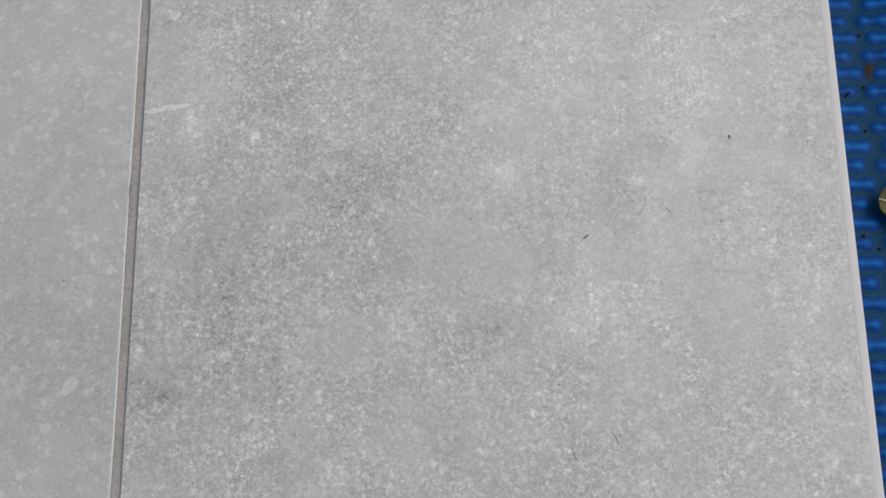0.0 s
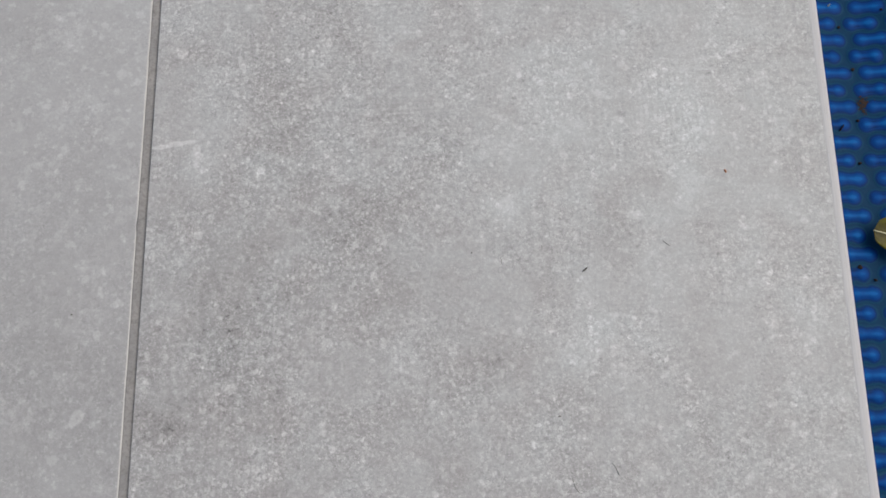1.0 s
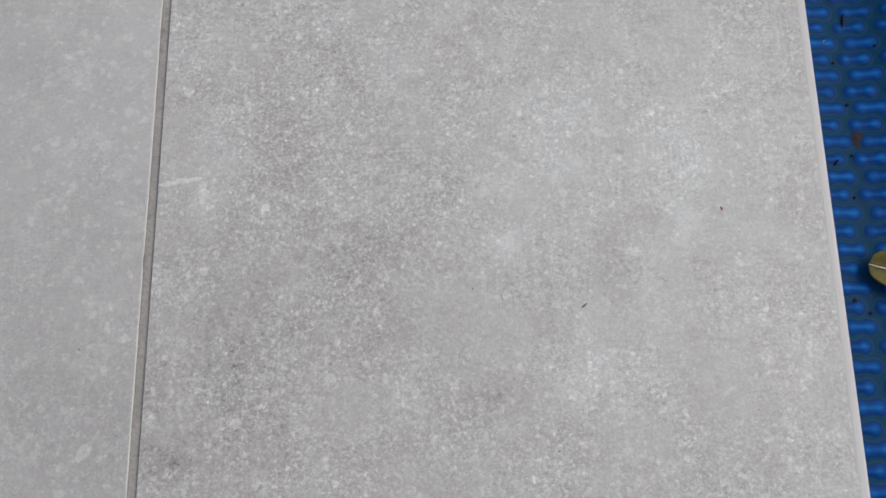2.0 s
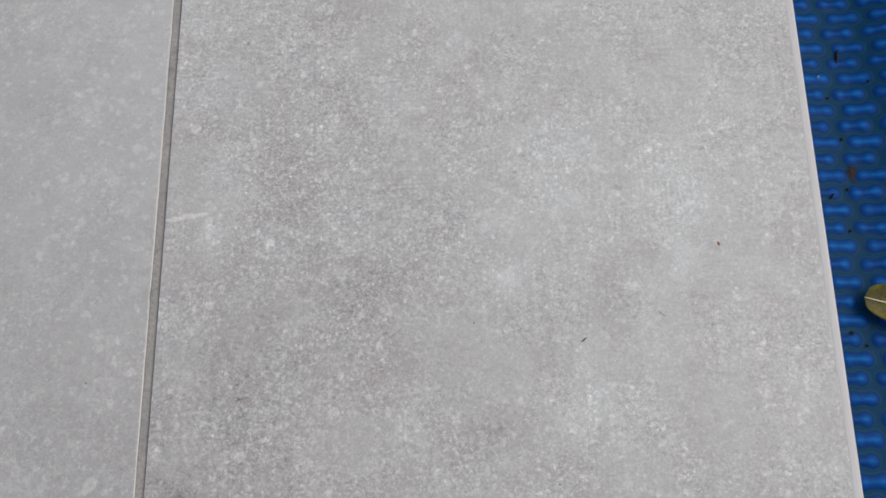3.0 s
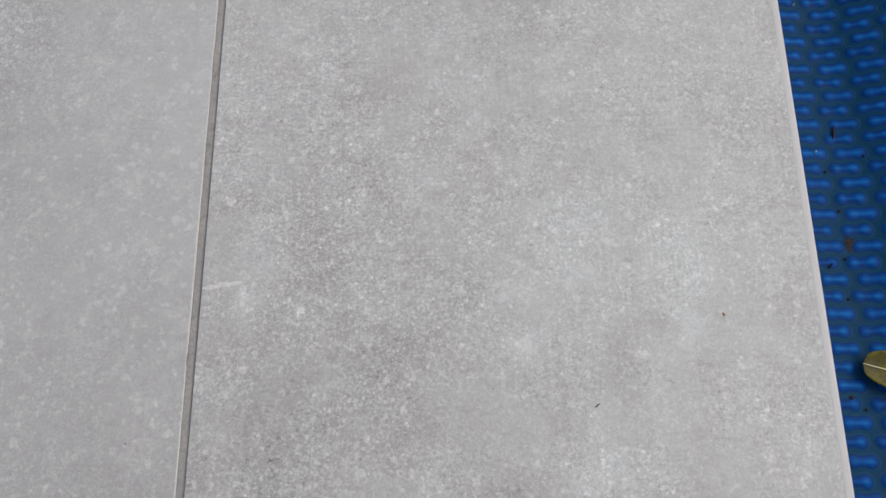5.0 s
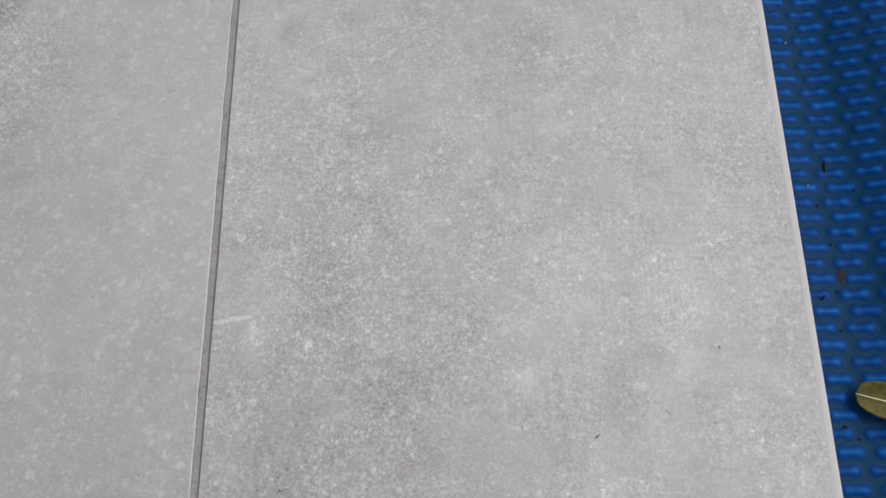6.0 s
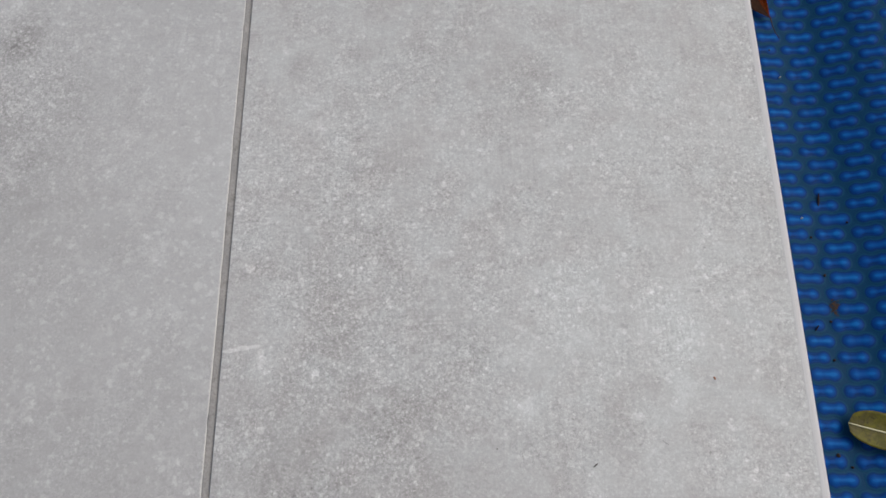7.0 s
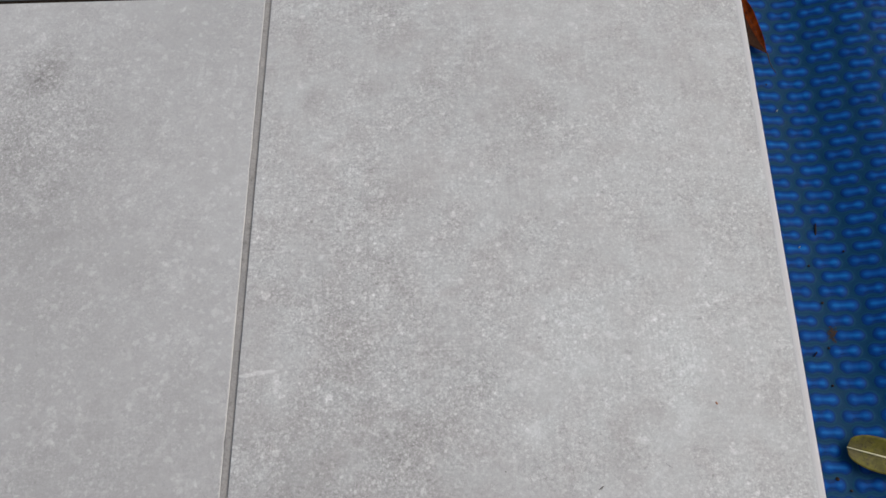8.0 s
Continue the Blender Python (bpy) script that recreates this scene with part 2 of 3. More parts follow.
# ramp: flat teal sheet, navy rim shade, up to the painted lobe highlight
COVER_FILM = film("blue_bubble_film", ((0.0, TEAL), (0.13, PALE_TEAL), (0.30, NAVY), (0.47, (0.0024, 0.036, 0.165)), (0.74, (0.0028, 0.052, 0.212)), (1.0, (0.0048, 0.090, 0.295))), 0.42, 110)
OLIVE = leaf_skin("olive_leaf_skin", (0.050, 0.048, 0.007), (0.105, 0.096, 0.013), (0.024, 0.021, 0.010), 0.4, blotch=(0.052, 0.043, 0.017))
RIB = simple("pale_rib", (0.5, 0.47, 0.3), (0.66, 0.63, 0.45), 300, 0.45)
RUST = leaf_skin("rust_leaf_skin", (0.075, 0.012, 0.002), (0.19, 0.033, 0.003), (0.025, 0.007, 0.003), 0.7, 60, blotch=(0.045, 0.010, 0.003), gloss=0.04)
# near-black brown paints the shade of the dry leaf's curled underside
UNDERSIDE_SHADE = simple("shaded_leaf_underside", (0.010, 0.005, 0.003), (0.036, 0.015, 0.008), 160, 0.85, 0.1)
BARK = simple("dark_stalk", (0.02, 0.012, 0.01), (0.05, 0.03, 0.02), 400, 0.8)
CRUMB = simple("dark_dirt", (0.012, 0.012, 0.014), (0.042, 0.032, 0.027), 500, 0.95, 0.05)
LINE_GREY = simple("grey_line", (0.13, 0.125, 0.12), (0.22, 0.21, 0.20), 700, 0.9)
BROWN = simple("brown_dirt", (0.020, 0.016, 0.016), (0.046, 0.028, 0.022), 300, 0.9)
RED = simple("red_brown_husk", (0.26, 0.10, 0.05), (0.44, 0.20, 0.11), 500, 0.7)
SPECK = simple("grey_dirt", (0.06, 0.056, 0.052), (0.14, 0.13, 0.12), 700, 0.9)
PALE = simple("pale_grit", (0.45, 0.45, 0.4), (0.65, 0.65, 0.6), 500, 0.8)
CONCRETE = simple("pool_wall_render", (0.3, 0.33, 0.35), (0.42, 0.45, 0.46), 12, 0.8)
EARTH = simple("bare_ground", (0.12, 0.11, 0.08), (0.2, 0.19, 0.14), 3, 0.95)
WATER = Nodes("pool_water", 0.05, 0.5)
WATER.colour(WATER.mix(WATER.noise(3, 2), (0.006, 0.05, 0.09), (0.01, 0.07, 0.11)))
WATER = WATER.material


# ---- mesh helpers ----
def mesh_of(name, bm, *materials, smooth=False, turn=True):
    me = bpy.data.meshes.new(name)
    if turn:
        bmesh.ops.recalc_face_normals(bm, faces=bm.faces)
    bm.to_mesh(me)
    bm.free()
    for mat in materials:
        me.materials.append(mat)
    if smooth:
        me.shade_smooth()
    return me


def part(name, me, parent, label="", m=None):
    ob = new(name, me)
    ob.parent = parent
    if m is not None:
        ob.matrix_basis = m
    return tagged(ob, label)


def block(x0, x1, y0, y1, z0, z1, bevel=0.0, segments=2):
    bm = bmesh.new()
    bmesh.ops.create_cube(bm, size=1, matrix=Matrix.Translation(((x0 + x1) / 2, (y0 + y1) / 2, (z0 + z1) / 2)) @ Matrix.Diagonal((x1 - x0, y1 - y0, z1 - z0, 1)))
    if bevel:
        bmesh.ops.bevel(bm, geom=bm.edges[:], offset=bevel, segments=segments, affect="EDGES", profile=0.6)
    return bm


def swept(profile, y0, y1, steps, wobble=None):
    """A profile of (x, z) drawn along y; wobble(x, y) lifts it a little."""
    bm = bmesh.new()
    rings = []
    for i in range(steps + 1):
        y = y0 + (y1 - y0) * i / steps
        rings.append([bm.verts.new((x, y, z + (wobble(x, y) if wobble else 0))) for x, z in profile])
    for a, b in zip(rings, rings[1:]):
        for k in range(len(profile) - 1):
            bm.faces.new((a[k], a[k + 1], b[k + 1], b[k]))
    return bm


# ---- the setting: ground, pool, paving ----
TILE_W, TILE_L, JOINT, THICK = 0.593, 1.20, 0.0084, 0.02
EDGE = 0.593                     # pool-side edge of the paving, where the trim begins
POOL = (0.601, 3.6, -3.0, 4.0)   # x0, x1, y0, y1

bm = bmesh.new()
outer, inner = (-60, 60, -60, 60), (POOL[0] - 0.03, POOL[1] + 0.03, POOL[2] - 0.03, POOL[3] + 0.03)
o = [bm.verts.new((x, y, -0.06)) for x, y in ((outer[0], outer[2]), (outer[1], outer[2]), (outer[1], outer[3]), (outer[0], outer[3]))]
n = [bm.verts.new((x, y, -0.06)) for x, y in ((inner[0], inner[2]), (inner[1], inner[2]), (inner[1], inner[3]), (inner[0], inner[3]))]
for k in range(4):
    bm.faces.new((o[k], o[(k + 1) % 4], n[(k + 1) % 4], n[k]))
tagged(new("ground", mesh_of("ground", bm, EARTH)), "bare earth round the paving and the pool", "ground", kind="structure")

x0, x1, y0, y1 = POOL
pool_basin = tagged(new("pool_basin"), "rendered pool basin under the paving edge", "pool", kind="structure")
for name, b in (("pool_wall", (x0 - 0.15, x0 - 0.006, y0, y1)), ("pool_wall", (x1, x1 + 0.15, y0, y1)),
                ("pool_wall", (x0 - 0.15, x1 + 0.15, y0 - 0.15, y0)), ("pool_wall", (x0 - 0.15, x1 + 0.15, y1, y1 + 0.15))):
    part(name, mesh_of("pool_wall", block(*b, -1.4, -0.021 if b[1] < x1 else -0.05), CONCRETE), pool_basin)
part("pool_bottom", mesh_of("pool_bottom", block(x0 - 0.15, x1 + 0.15, y0 - 0.15, y1 + 0.15, -1.5, -1.4), CONCRETE), pool_basin)
tagged(new("water", mesh_of("water", block(x0 - 0.005, x1, y0, y1, -1.39, -0.142), WATER)), "dark still pool water under the cover", "water", kind="structure")

paving = tagged(new("pavement"), "grey concrete-look porcelain paving beside the pool", "paving", kind="structure")
part("mortar_bed", mesh_of("mortar_bed", block(-1.86, POOL[0] - 0.151, -3.54, 4.67, -0.055, -THICK - 0.0012), GROUT), paving)


def cross_wave(x, y):
    ridge = sum(math.exp(-((y - at) / 0.0022) ** 2) for at in (0.417, 0.523, 0.607, 0.735, 0.884))
    return 0.0004 * noise.noise((x * 60, y * 9, 0.3)) + 0.0003 * noise.noise((x * 60, y * 55, 4.0)) + 0.0005 * ridge


# long joints: hollow cement between the rows
for row in range(3):
    x = -row * (TILE_W + JOINT)
    hollow = [(x - JOINT - 0.002, -0.012), (x - JOINT - 0.0008, -0.0013), (x - JOINT + 0.0010, -0.0016), (x - JOINT * 0.55, -0.0019), (x - 0.0030, -0.0026), (x - 0.0016, -0.0031), (x - 0.0005, -0.0040), (x + 0.001, -0.0044)]
    part("grout_joint", mesh_of("grout_joint", swept(hollow, -3.54, 4.67, 1050, cross_wave), GROUT, smooth=True), paving, "recessed brownish grey cement joint")

# rows of tiles, half a length out of step
ENDS = (1.165, 0.9900, 0.58, 1.1)
PAVED = (-3.55, 4.68)            # where the paving begins and ends along the pool


def slab(first, length):
    """A rectified tile: printed top, bare porcelain on the eased edges and sides."""
    bm = block(0, TILE_W + (0.0024 if first else 0), 0, length, -THICK, 0, 0.0006 if first else 0.0023, 3)
    for f in bm.faces:
        f.normal_update()
        f.material_index = 0 if f.normal.z > 0.97 else 1
    return bm


def tile_mesh(first, length):
    return mesh_of("tile", slab(first, length), STONE if first else STONE_SOFT, BODY)


WHOLE = TILE_L - 0.011
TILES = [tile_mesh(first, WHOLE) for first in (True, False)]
for row in range(4):
    x = -row * (TILE_W + JOINT)
    for k in range(-4, 5):
        y = ENDS[row] + k * TILE_L
        y0, y1 = max(y - WHOLE, PAVED[0]), min(y, PAVED[1])
        if y1 - y0 < 0.05:
            continue
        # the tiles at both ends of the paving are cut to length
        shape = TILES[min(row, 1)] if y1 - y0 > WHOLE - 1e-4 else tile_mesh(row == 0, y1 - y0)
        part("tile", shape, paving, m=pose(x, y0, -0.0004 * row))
        if y < PAVED[1]:
            # a dark brown fill 9 mm down keeps the open joint dark
            part("open_joint", mesh_of("open_joint", block(x + 0.0005, x + TILE_W - 0.0005, y - 0.0004, y + 0.0114, -THICK, -0.009), JOINT_FILL), paving, "open end joint with a dark brown fill in it")

# edging along the pool: its inner edge was filled by hand and runs a little uneven
edging = [(EDGE + 0.0026, -0.018), (EDGE + 0.0022, -0.0012), (EDGE - 0.0001, 0.0), (EDGE + 0.0008, 0.0002), (EDGE + 0.0028, 0.0003), (EDGE + 0.0054, 0.0003), (EDGE + 0.0068, -0.0001), (EDGE + 0.0077, -0.0014), (EDGE + 0.008, -0.003), (EDGE + 0.008, -0.022)]
strip = swept(edging, -3.2, 4.15, 1800)
for v in strip.verts:
    if v.co.z > -0.0005 and v.co.x < EDGE + 0.0015:
        v.co.x += 0.0004 * noise.noise((3.0, v.co.y * 45, 0.0)) + 0.0005 * noise.noise((8.0, v.co.y * 210, 0.0))
tagged(new("edge_trim", mesh_of("edge_trim", strip, TRIM, smooth=False)), "narrow off-white edging strip along the paving", "edging", kind="structure")


# ---- pool cover ----
def cover_z(x, y):
    """The sheet lies slack on the water: it sinks along the wall, dips beside it and then folds."""
    fold = 0.694 + 0.010 * math.sin((y - 0.75) * 2.2)
    d = x - fold
    z = -0.107 - 0.028 / (1 + math.exp(-(y - 0.65) / 0.07)) + (0.007 * (1 - math.exp(-(d / 0.05) ** 2)) if d < 0 else 0.0)
    if 0 < d < 0.72:
        z += 0.026 * (0.5 - 0.5 * math.cos(d * 2 * math.pi / 0.24))
    return z + 0.002 * noise.noise((x * 7, y * 5, 1.0)) + 0.0012 * noise.noise((x * 22, y * 18, 5.0))


cover = tagged(new("pool_cover"), "blue solar bubble sheet floating on the pool", "pool cover")


def grid_sheet(xs, ys):
    bm = bmesh.new()
    top = [[bm.verts.new((x, y, cover_z(x, y))) for x in xs] for y in ys]
    for a, b in zip(top, top[1:]):
        for k in range(len(xs) - 1):
            bm.faces.new((a[k], a[k + 1], b[k + 1], b[k]))
    return bm


xs = [POOL[0] - 0.003 + 0.006 * i for i in range(45)]
xs += [xs[-1] + 0.012 * i for i in range(1, 54)]
xs += [xs[-1] + 0.06 * i for i in range(1, 35)]
ys = [POOL[2] + 0.05 + 0.00625 * i for i in range(1104)]
sheet = part("sheet", mesh_of("sheet", grid_sheet(xs, ys), COVER_FILM, smooth=True, turn=False), cover)
sheet.modifiers.new("film", "SOLIDIFY").thickness = 0.0006
sheet.modifiers["film"].offset = -1.0

PITCH_X, PITCH_Y, STAGGER, LEAN = 0.0430, 0.01937, 0.00866, 0.0003
LOBE, REACH = 0.0067, 0.0104


def bone(angle, grow, waist):
    """Outline of one double bubble: two round lobes and a straight bar between them."""
    x = math.cos(angle) * (REACH + LOBE + grow)
    lobe = math.sqrt(max(0.0, (LOBE + grow) ** 2 - (abs(x) - REACH) ** 2))
    bar = waist + grow if abs(x) < REACH else 0.0
    half = (lobe ** 6 + bar ** 6) ** (1 / 6)
    return x, math.copysign(half, math.sin(angle)) if half > 1e-7 else 0.0


ANGLES = [math.pi * a / 180 for a in (0, 20, 35, 47, 58, 68, 79, 101, 112, 122, 133, 145, 160)]
ANGLES += [a + math.pi for a in ANGLES]


def bubble_mesh(name, angles, rings, waist, dip):
    """One double bubble with a flat welded rim. Each ring: growth, inset, height, painted tone from shaded rim to
    bright crown; dip: how far the bar sinks and dims.
    """
    bm = bmesh.new()
    painted_light = bm.verts.layers.float.new("painted_light")
    loops = []
    for grow, inset, z, out in rings:
        loop = []
        for a in angles:
            x, y = bone(a, grow, waist)
            along = 1 - (1 - inset) * LOBE / (REACH + LOBE)
            bar = max(0.0, 1 - (abs(x) / REACH) ** 2) if inset < 1 else 0.0
            v = bm.verts.new((x * along, y * inset, z * (1 - (0.15 + dip) * bar)))
            # highlight on the +x lobe painted in: bar and -x half get a darker tone
            v[painted_light] = out - (dip * bar + (0.4 * dip if x < 0 else 0.0) if inset < 0.8 else 0.0)
            loop.append(v)
        loops.append(loop)
    n = len(angles)
    for a, b in zip(loops, loops[1:]):
        for i in range(n):
            bm.faces.new((a[i], a[(i + 1) % n], b[(i + 1) % n], b[i]))
    last = loops[-1]
    for i in range(n // 2):
        quad = list(dict.fromkeys((last[i], last[i + 1], last[(n - i - 1) % n], last[(n - i) % n])))
        if len(quad) > 2:
            bm.faces.new(quad)
    return mesh_of(name, bm, COVER_FILM, smooth=True)


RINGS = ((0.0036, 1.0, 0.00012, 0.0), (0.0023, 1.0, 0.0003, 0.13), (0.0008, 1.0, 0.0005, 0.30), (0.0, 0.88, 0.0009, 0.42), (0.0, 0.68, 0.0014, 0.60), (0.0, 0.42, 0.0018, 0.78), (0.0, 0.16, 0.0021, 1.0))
# rows with a wide bar between the lobes, and rows between them with a narrower one, its bar and -x half dimmed more to
# paint a highlight effect
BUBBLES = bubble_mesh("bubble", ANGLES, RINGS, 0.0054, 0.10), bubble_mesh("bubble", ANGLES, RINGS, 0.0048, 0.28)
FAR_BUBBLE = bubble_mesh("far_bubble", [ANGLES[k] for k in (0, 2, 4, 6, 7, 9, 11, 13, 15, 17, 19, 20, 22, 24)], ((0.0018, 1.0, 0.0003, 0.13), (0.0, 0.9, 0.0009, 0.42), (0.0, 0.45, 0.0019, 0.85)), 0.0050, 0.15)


def slope_at(x, y):
    e = 0.004
    return (cover_z(x + e, y) - cover_z(x - e, y)) / (2 * e), (cover_z(x, y + e) - cover_z(x, y - e)) / (2 * e)


def bubble_row(j, count):
    """The poses of one row, spaced along the sheet's own surface."""
    x = 0.707 - 2 * PITCH_X - (STAGGER if j % 2 else 0.0) + LEAN * j
    for i in range(-2, count):
        y = 0.6305 + j * PITCH_Y - LEAN * i
        dx, dy = slope_at(x, y)
        turn = Vector((0, 0, 1)).rotation_difference(Vector((-dx, -dy, 1)).normalized()).to_matrix().to_4x4()
        rnd = random.Random(i * 1009 + j)
        squash = Matrix.Diagonal((rnd.uniform(0.95, 1.04), rnd.uniform(0.92, 1.06), rnd.uniform(0.7, 1.15), 1))
        yield i, Matrix.Translation((x, y, cover_z(x, y))) @ turn @ pose(0, 0, 0, 0, 0, rnd.uniform(-2, 2)) @ squash
        for _ in range(4):
            x += PITCH_X / 4 / math.sqrt(1 + slope_at(x, y)[0] ** 2)


def corners(shape, m, follow=True):
    """A bubble's vertices set on the sheet, bent to its folds where it lies near."""
    points = [m @ v.co for v in shape.vertices]
    if follow:
        x, y, z = m.translation
        dx, dy = slope_at(x, y)
        for p in points:
            p.z += cover_z(p.x, p.y) - (z + dx * (p.x - x) + dy * (p.y - y))
    return points


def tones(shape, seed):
    """The painted rim-to-crown tone of one bubble: no two quite alike."""
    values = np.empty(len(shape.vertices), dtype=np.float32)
    shape.attributes["painted_light"].data.foreach_get("value", values)
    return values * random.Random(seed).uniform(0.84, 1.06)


def bent_bubble(shape, m, seed):
    me = shape.copy()
    back = m.inverted()
    for v, p in zip(me.vertices, corners(shape, m)):
        v.co = back @ p
    me.attributes["painted_light"].data.foreach_set("value", tones(shape, seed).astype(np.float32))
    return me


def bubble_field(shape, poses, follow):
    """Many bubbles as one mesh."""
    count = len(shape.vertices)
    verts = [p for m in poses for p in corners(shape, m, follow)]
    polys = [tuple(p.vertices) for p in shape.polygons]
    joined = bpy.data.meshes.new("bubble_field")
    joined.from_pydata(verts, [], [tuple(v + k * count for v in p) for k in range(len(poses)) for p in polys])
    joined.materials.append(COVER_FILM)
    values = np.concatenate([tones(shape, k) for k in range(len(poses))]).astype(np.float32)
    joined.attributes.new("painted_light", "FLOAT", "POINT").data.foreach_set("value", values)
    joined.shade_smooth()
    return tagged(part("bubble_field", joined, cover), kind="stuff")


near, rest, far = [], ([], []), []
for j in range(-184, 172):
    for i, m in bubble_row(j, 67):
        if not POOL[0] + 0.002 < m.translation.x < POOL[1] - 0.02:
            continue
        if i < 3 and -14 <= j < 46 and len(near) < 300:
            near.append((BUBBLES[j % 2], m))
        elif i < 8 and -30 <= j < 60:
            rest[j % 2].append(m)
        else:
            far.append(m)
for k, (shape, m) in enumerate(near):
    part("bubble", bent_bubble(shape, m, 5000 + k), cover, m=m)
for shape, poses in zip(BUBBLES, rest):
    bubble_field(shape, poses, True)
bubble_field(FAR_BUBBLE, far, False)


# ---- leaves ----
def blade_mesh(name, length, halves, tips, cup, droop, material, fold=0.0, wave=0.0, blunt=0.62, margin=0.0, rows=30, cols=14):
    """A leaf blade along +x from its tip at the origin; its two halves may differ. Cupped across, bent along, with a real thickness."""
    bm = bmesh.new()
    sides = []
    for lift in (0.0, -0.0004):
        grid = []
        for i in range(rows + 1):
            u = i / rows
            line = []
            for k in range(cols + 1):
                v = 2 * k / cols - 1
                half, tip = (halves[0], tips[0]) if v > 0 else (halves[1], tips[1])
                w = math.sin(math.pi * min(1, u ** tip)) ** blunt if 0 < u < 1 else 0.0
                z = cup * v * v * w * w + droop * (u - 0.45) ** 2 - fold * max(0.0, v - 0.4) * w
                z += wave * math.sin(u * 17 + v * 2) * abs(v) + 0.0006 * noise.noise((u * 9, v * 4, 2.0))
                line.append(bm.verts.new((u * length, v * half * w, z + lift)))
            grid.append(line)
        sides.append(grid)
    for grid in sides:
        for i, (a, b) in enumerate(zip(grid, grid[1:])):
            for k in range(cols):
                f = bm.faces.new((a[k], a[k + 1], b[k + 1], b[k]))
                # faces beyond the margin take the shaded underside's painted dark colour
                f.material_index = int(margin > 0 and k >= cols * margin)
    for k in (0, cols):
        for i in range(rows):
            bm.faces.new((sides[0][i][k], sides[0][i + 1][k], sides[1][i + 1][k], sides[1][i][k]))
    bmesh.ops.remove_doubles(bm, verts=bm.verts, dist=1e-6)
    return mesh_of(name, bm, material, UNDERSIDE_SHADE, smooth=True)


def tube(name, points, radii, material, sides=7):
    bm = bmesh.new()
    rings = []
    pts = [Vector(p) for p in points]
    for i, p in enumerate(pts):
        d = (pts[min(i + 1, len(pts) - 1)] - pts[max(i - 1, 0)]).normalized()
        a = d.cross(Vector((0, 0, 1))).normalized()
        b = a.cross(d)
        rings.append([bm.verts.new(p + radii[i] * (math.cos(2 * math.pi * k / sides) * a + math.sin(2 * math.pi * k / sides) * b)) for k in range(sides)])
    for r, s in zip(rings, rings[1:]):
        for k in range(sides):
            bm.faces.new((r[k], r[(k + 1) % sides], s[(k + 1) % sides], s[k]))
    bm.faces.new(rings[0])
    bm.faces.new(rings[-1])
    return mesh_of(name, bm, material, smooth=True)


def leaf(label, m, length, skin, rib, stalk_length, droop, rib_width, **shape):
    thing = tagged(new("leaf"), label, "leaf")
    thing.matrix_basis = m
    part("blade", blade_mesh("blade", length, droop=droop, material=skin, **shape), thing)
    line = [(length * u, 0, droop * (u - 0.45) ** 2 + 0.0006) for u in [i / 12 for i in range(13)]]
    part("midrib", tube("midrib", line, [rib_width * (0.5 + 0.5 * i / 12) for i in range(13)], rib), thing, "raised midrib")
    end = Vector(line[-1])
    part("stalk", tube("stalk", [end + Vector((stalk_length * t, 0, 0.004 * t * t)) for t in (0, 0.33, 0.66, 1)], [0.0009, 0.0008, 0.0008, 0.001], rib), thing)
    return thing


leaf("glossy olive green fallen leaf lying on the pool cover", pose(0.671, 0.4195, -0.097, 4, -2, -16), 0.095, OLIVE, RIB, 0.016,
     0.012, 0.0011, halves=(0.0200, 0.0195), tips=(0.66, 0.74), cup=0.004, blunt=0.54)
rust = leaf("rust brown dry leaf on the cover against the wall", pose(0.6735, 0.9635, -0.124, -10, -4, 106), 0.13, RUST, BARK, 0.01,
            0.016, 0.00025, halves=(0.033, 0.0075), tips=(1.0, 0.95), cup=0.004, fold=-0.010, wave=0.0014, blunt=1.05, margin=0.54)
part("tip_thread", tube("tip_thread", [(0.002, 0, 0.004), (-0.010, 0.0015, 0.002), (-0.020, 0.001, 0.0), (-0.029, -0.001, -0.002)], [0.0009, 0.0006, 0.0005, 0.0004], BARK), rust, "thin dark drawn-out tip")


# ---- small dirt ----
def crumb_mesh(name, seed, material):
    bm = bmesh.new()
    bmesh.ops.create_icosphere(bm, subdivisions=2, radius=1.0)
    for v in bm.verts:
        v.co *= 1 + 0.45 * noise.noise(v.co * 1.3 + Vector((seed, 0, 0)))
    return mesh_of(name, bm, material, smooth=True)


CRUMB_MESHES = [crumb_mesh("crumb", 3.1 * k, CRUMB) for k in range(3)]
SPECK_MESH = crumb_mesh('speck', 7.0, SPECK)
PALE_MESH, RED_MESH = crumb_mesh("grit", 5.0, PALE), crumb_mesh("husk", 9.0, RED)


def bit(name, me, label, x, y, sx, sy, sz, turn=0.0, z=None):
    ob = new(name, me)
    base = cover_z(x, y) if z is None else z
    ob.matrix_basis = pose(x, y, base + sz * 0.7, 0, 0, turn) @ Matrix.Diagonal((sx, sy, sz, 1))
    return tagged(ob, label, "dirt", "dirt on the cover" if z is None else "dirt on the paving")


DARK_BITS = [(0.676, 0.646, 1.8), (0.6825, 0.596, 2.2), (0.6785, 0.538, 1.8), (0.659, 0.386, 2.7), (0.6725, 0.373, 1.8), (0.674, 0.492, 1.8), (0.721, 0.664, 1.6), (0.6215, 0.750, 1.6), (0.668, 0.920, 1.8)]
for k, (x, y, r) in enumerate(DARK_BITS):
    bit("dirt_crumb", CRUMB_MESHES[k % 3], "dark crumb of dirt on the blue cover", x, y, r / 1150, r / 1300, 0.0016, 40 * k)
bit("twig_bit", CRUMB_MESHES[0], "short black twig bit on the blue cover", 0.694, 0.695, 0.0013, 0.0095, 0.0022, -10)
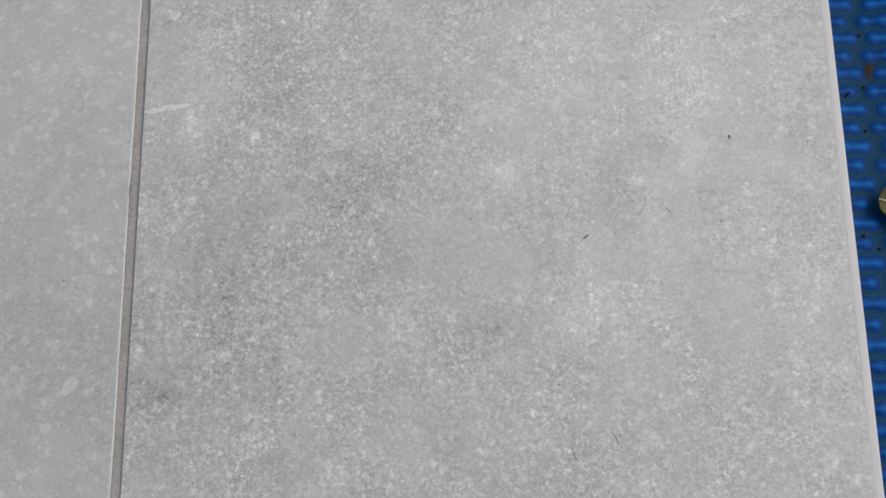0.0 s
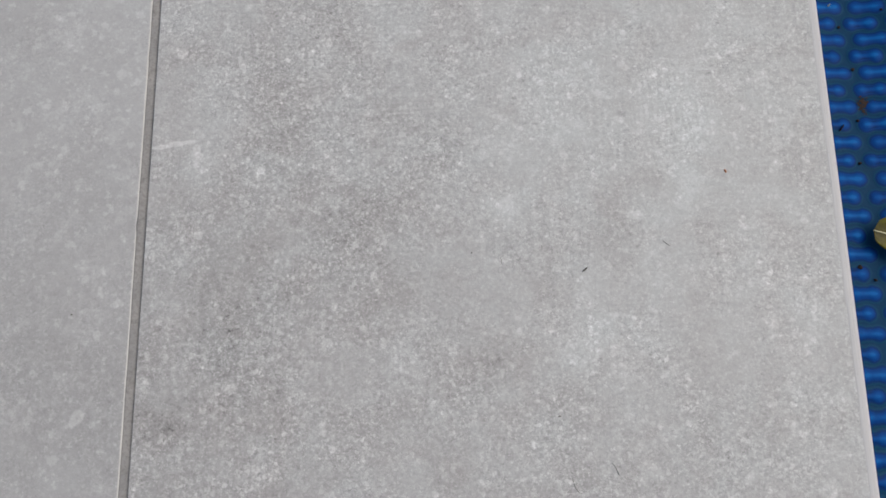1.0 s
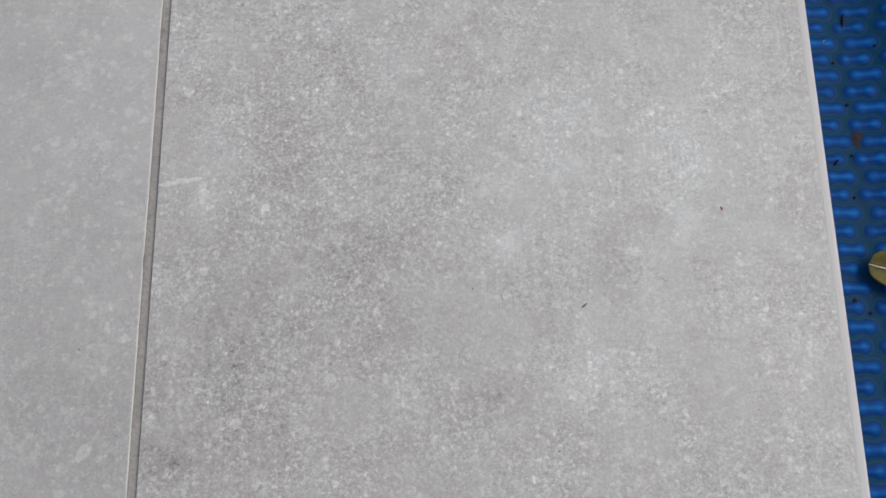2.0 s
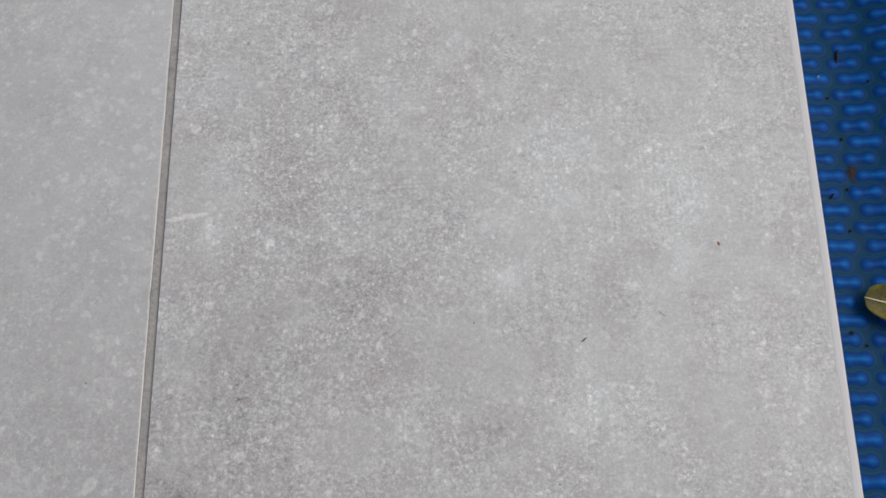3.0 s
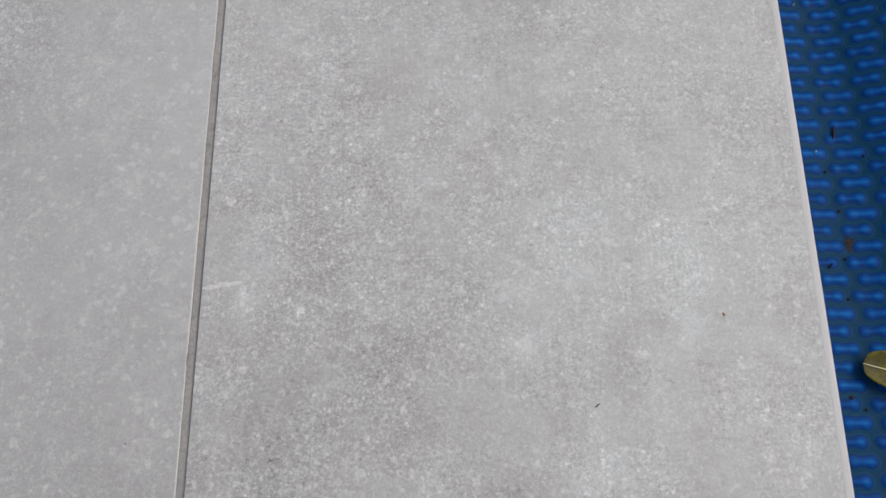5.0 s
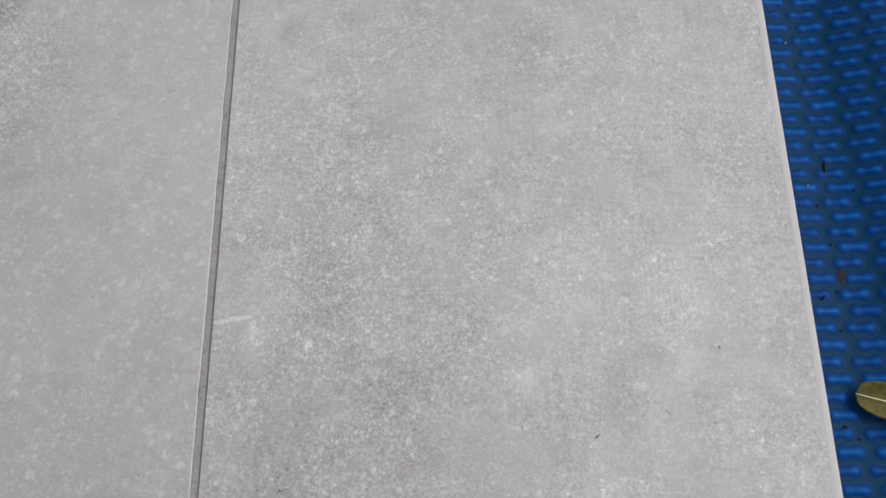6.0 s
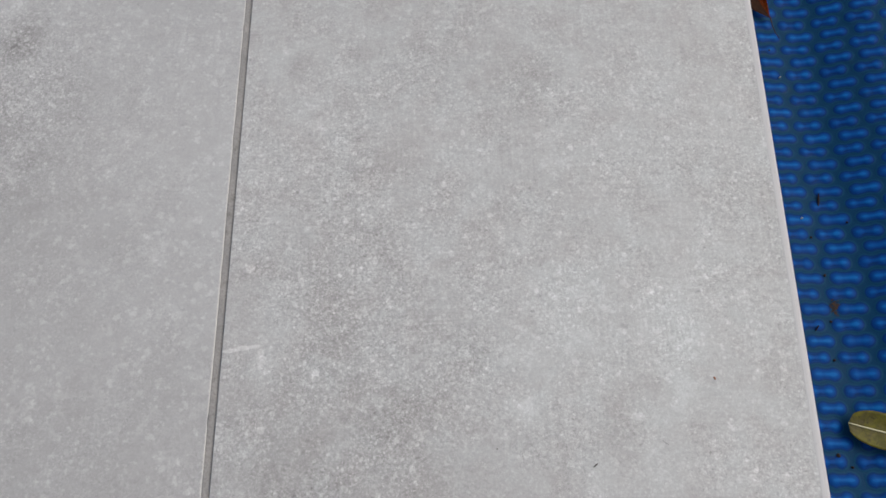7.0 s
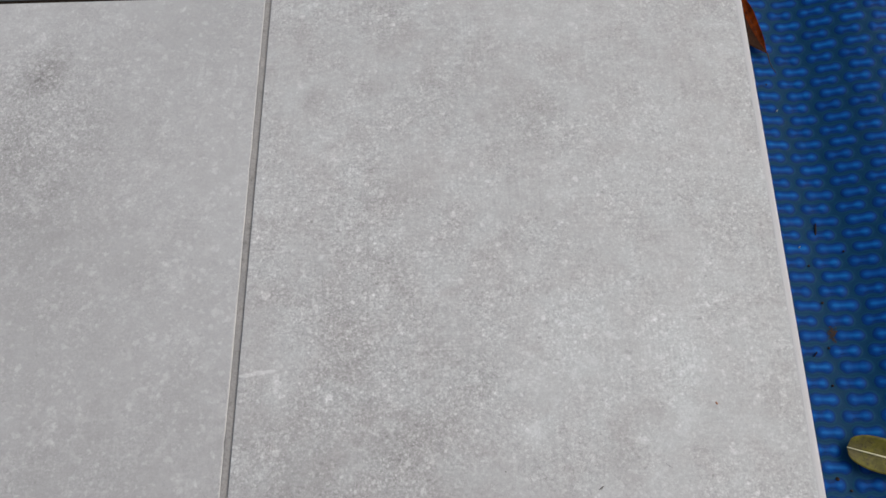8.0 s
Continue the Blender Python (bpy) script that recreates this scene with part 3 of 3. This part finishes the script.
bit("twig_bit", CRUMB_MESHES[1], "small black twig bit on the blue cover", 0.6605, 0.530, 0.0007, 0.004, 0.003, -35)
def smear_mesh():
    """Caked dust: many flat grains, thick in the middle and thinning out."""
    rnd = random.Random(4)
    bm = bmesh.new()
    for _ in range(260):
        x, y = rnd.gauss(0, 0.46), rnd.gauss(0, 0.46)
        size = rnd.uniform(0.05, 0.13) * math.exp(-0.7 * (x * x + y * y))
        bmesh.ops.create_icosphere(bm, subdivisions=1, radius=1.0, matrix=Matrix.Translation((x, y, 0)) @ pose(0, 0, 0, 0, 0, rnd.uniform(0, 180)) @ Matrix.Diagonal((size, size * rnd.uniform(0.5, 1.2), 0.5, 1)))
    return mesh_of("dirt_smear", bm, BROWN, smooth=True)


bit("dirt_smear", smear_mesh(), "flat brown dirt caked between the bubbles", 0.689, 0.5535, 0.0095, 0.0125, 0.0006, 5)
bit("grit_speck", PALE_MESH, "pale speck of grit on the blue cover", 0.676, 0.878, 0.0009, 0.0009, 0.0026)
bit("grit_speck", PALE_MESH, "pale speck of grit on the blue cover", 0.668, 0.671, 0.0009, 0.0010, 0.0034)
bit("husk", RED_MESH, "tiny red brown seed husk on the tile", 0.5045, 0.4525, 0.0009, 0.0019, 0.0006, 25, 0.0)
for x, y, sx, sy, turn in ((0.3523, 0.2470, 0.0012, 0.0005, 10), (0.3795, 0.3685, 0.0029, 0.0008, 40), (0.2837, 0.3851, 0.0005, 0.0009, 0), (-0.0593, 0.3388, 0.0008, 0.0007, 0)):
    bit("dirt_speck", SPECK_MESH, "tiny dark speck of dirt on the tile", x, y, sx, sy, 0.0003, turn, 0.0)

# thin dark tubes on the tile: two stand in for print cracks, two for hairs
for line in (((0.3600, 0.1985), (0.3620, 0.1910), (0.3650, 0.1870), (0.3680, 0.1860)), ((0.3925, 0.2095), (0.3955, 0.2055), (0.3975, 0.1995)),
             ((0.4463, 0.3919), (0.4493, 0.3893), (0.4523, 0.3873)), ((0.3081, 0.3807), (0.3090, 0.3777), (0.3090, 0.3741))):
    first = Vector((*line[0], 0.0003))
    dark_line = new("dark_line", tube("dark_line", [Vector((x, y, 0.0003)) - first for x, y in line], [0.00015] + [0.00022] * (len(line) - 2) + [0.0001], LINE_GREY, 5))
    dark_line.matrix_basis = Matrix.Translation(first)
    tagged(dark_line, "thin dark line on the tile, built as a tube", "dirt", "dirt on the paving")
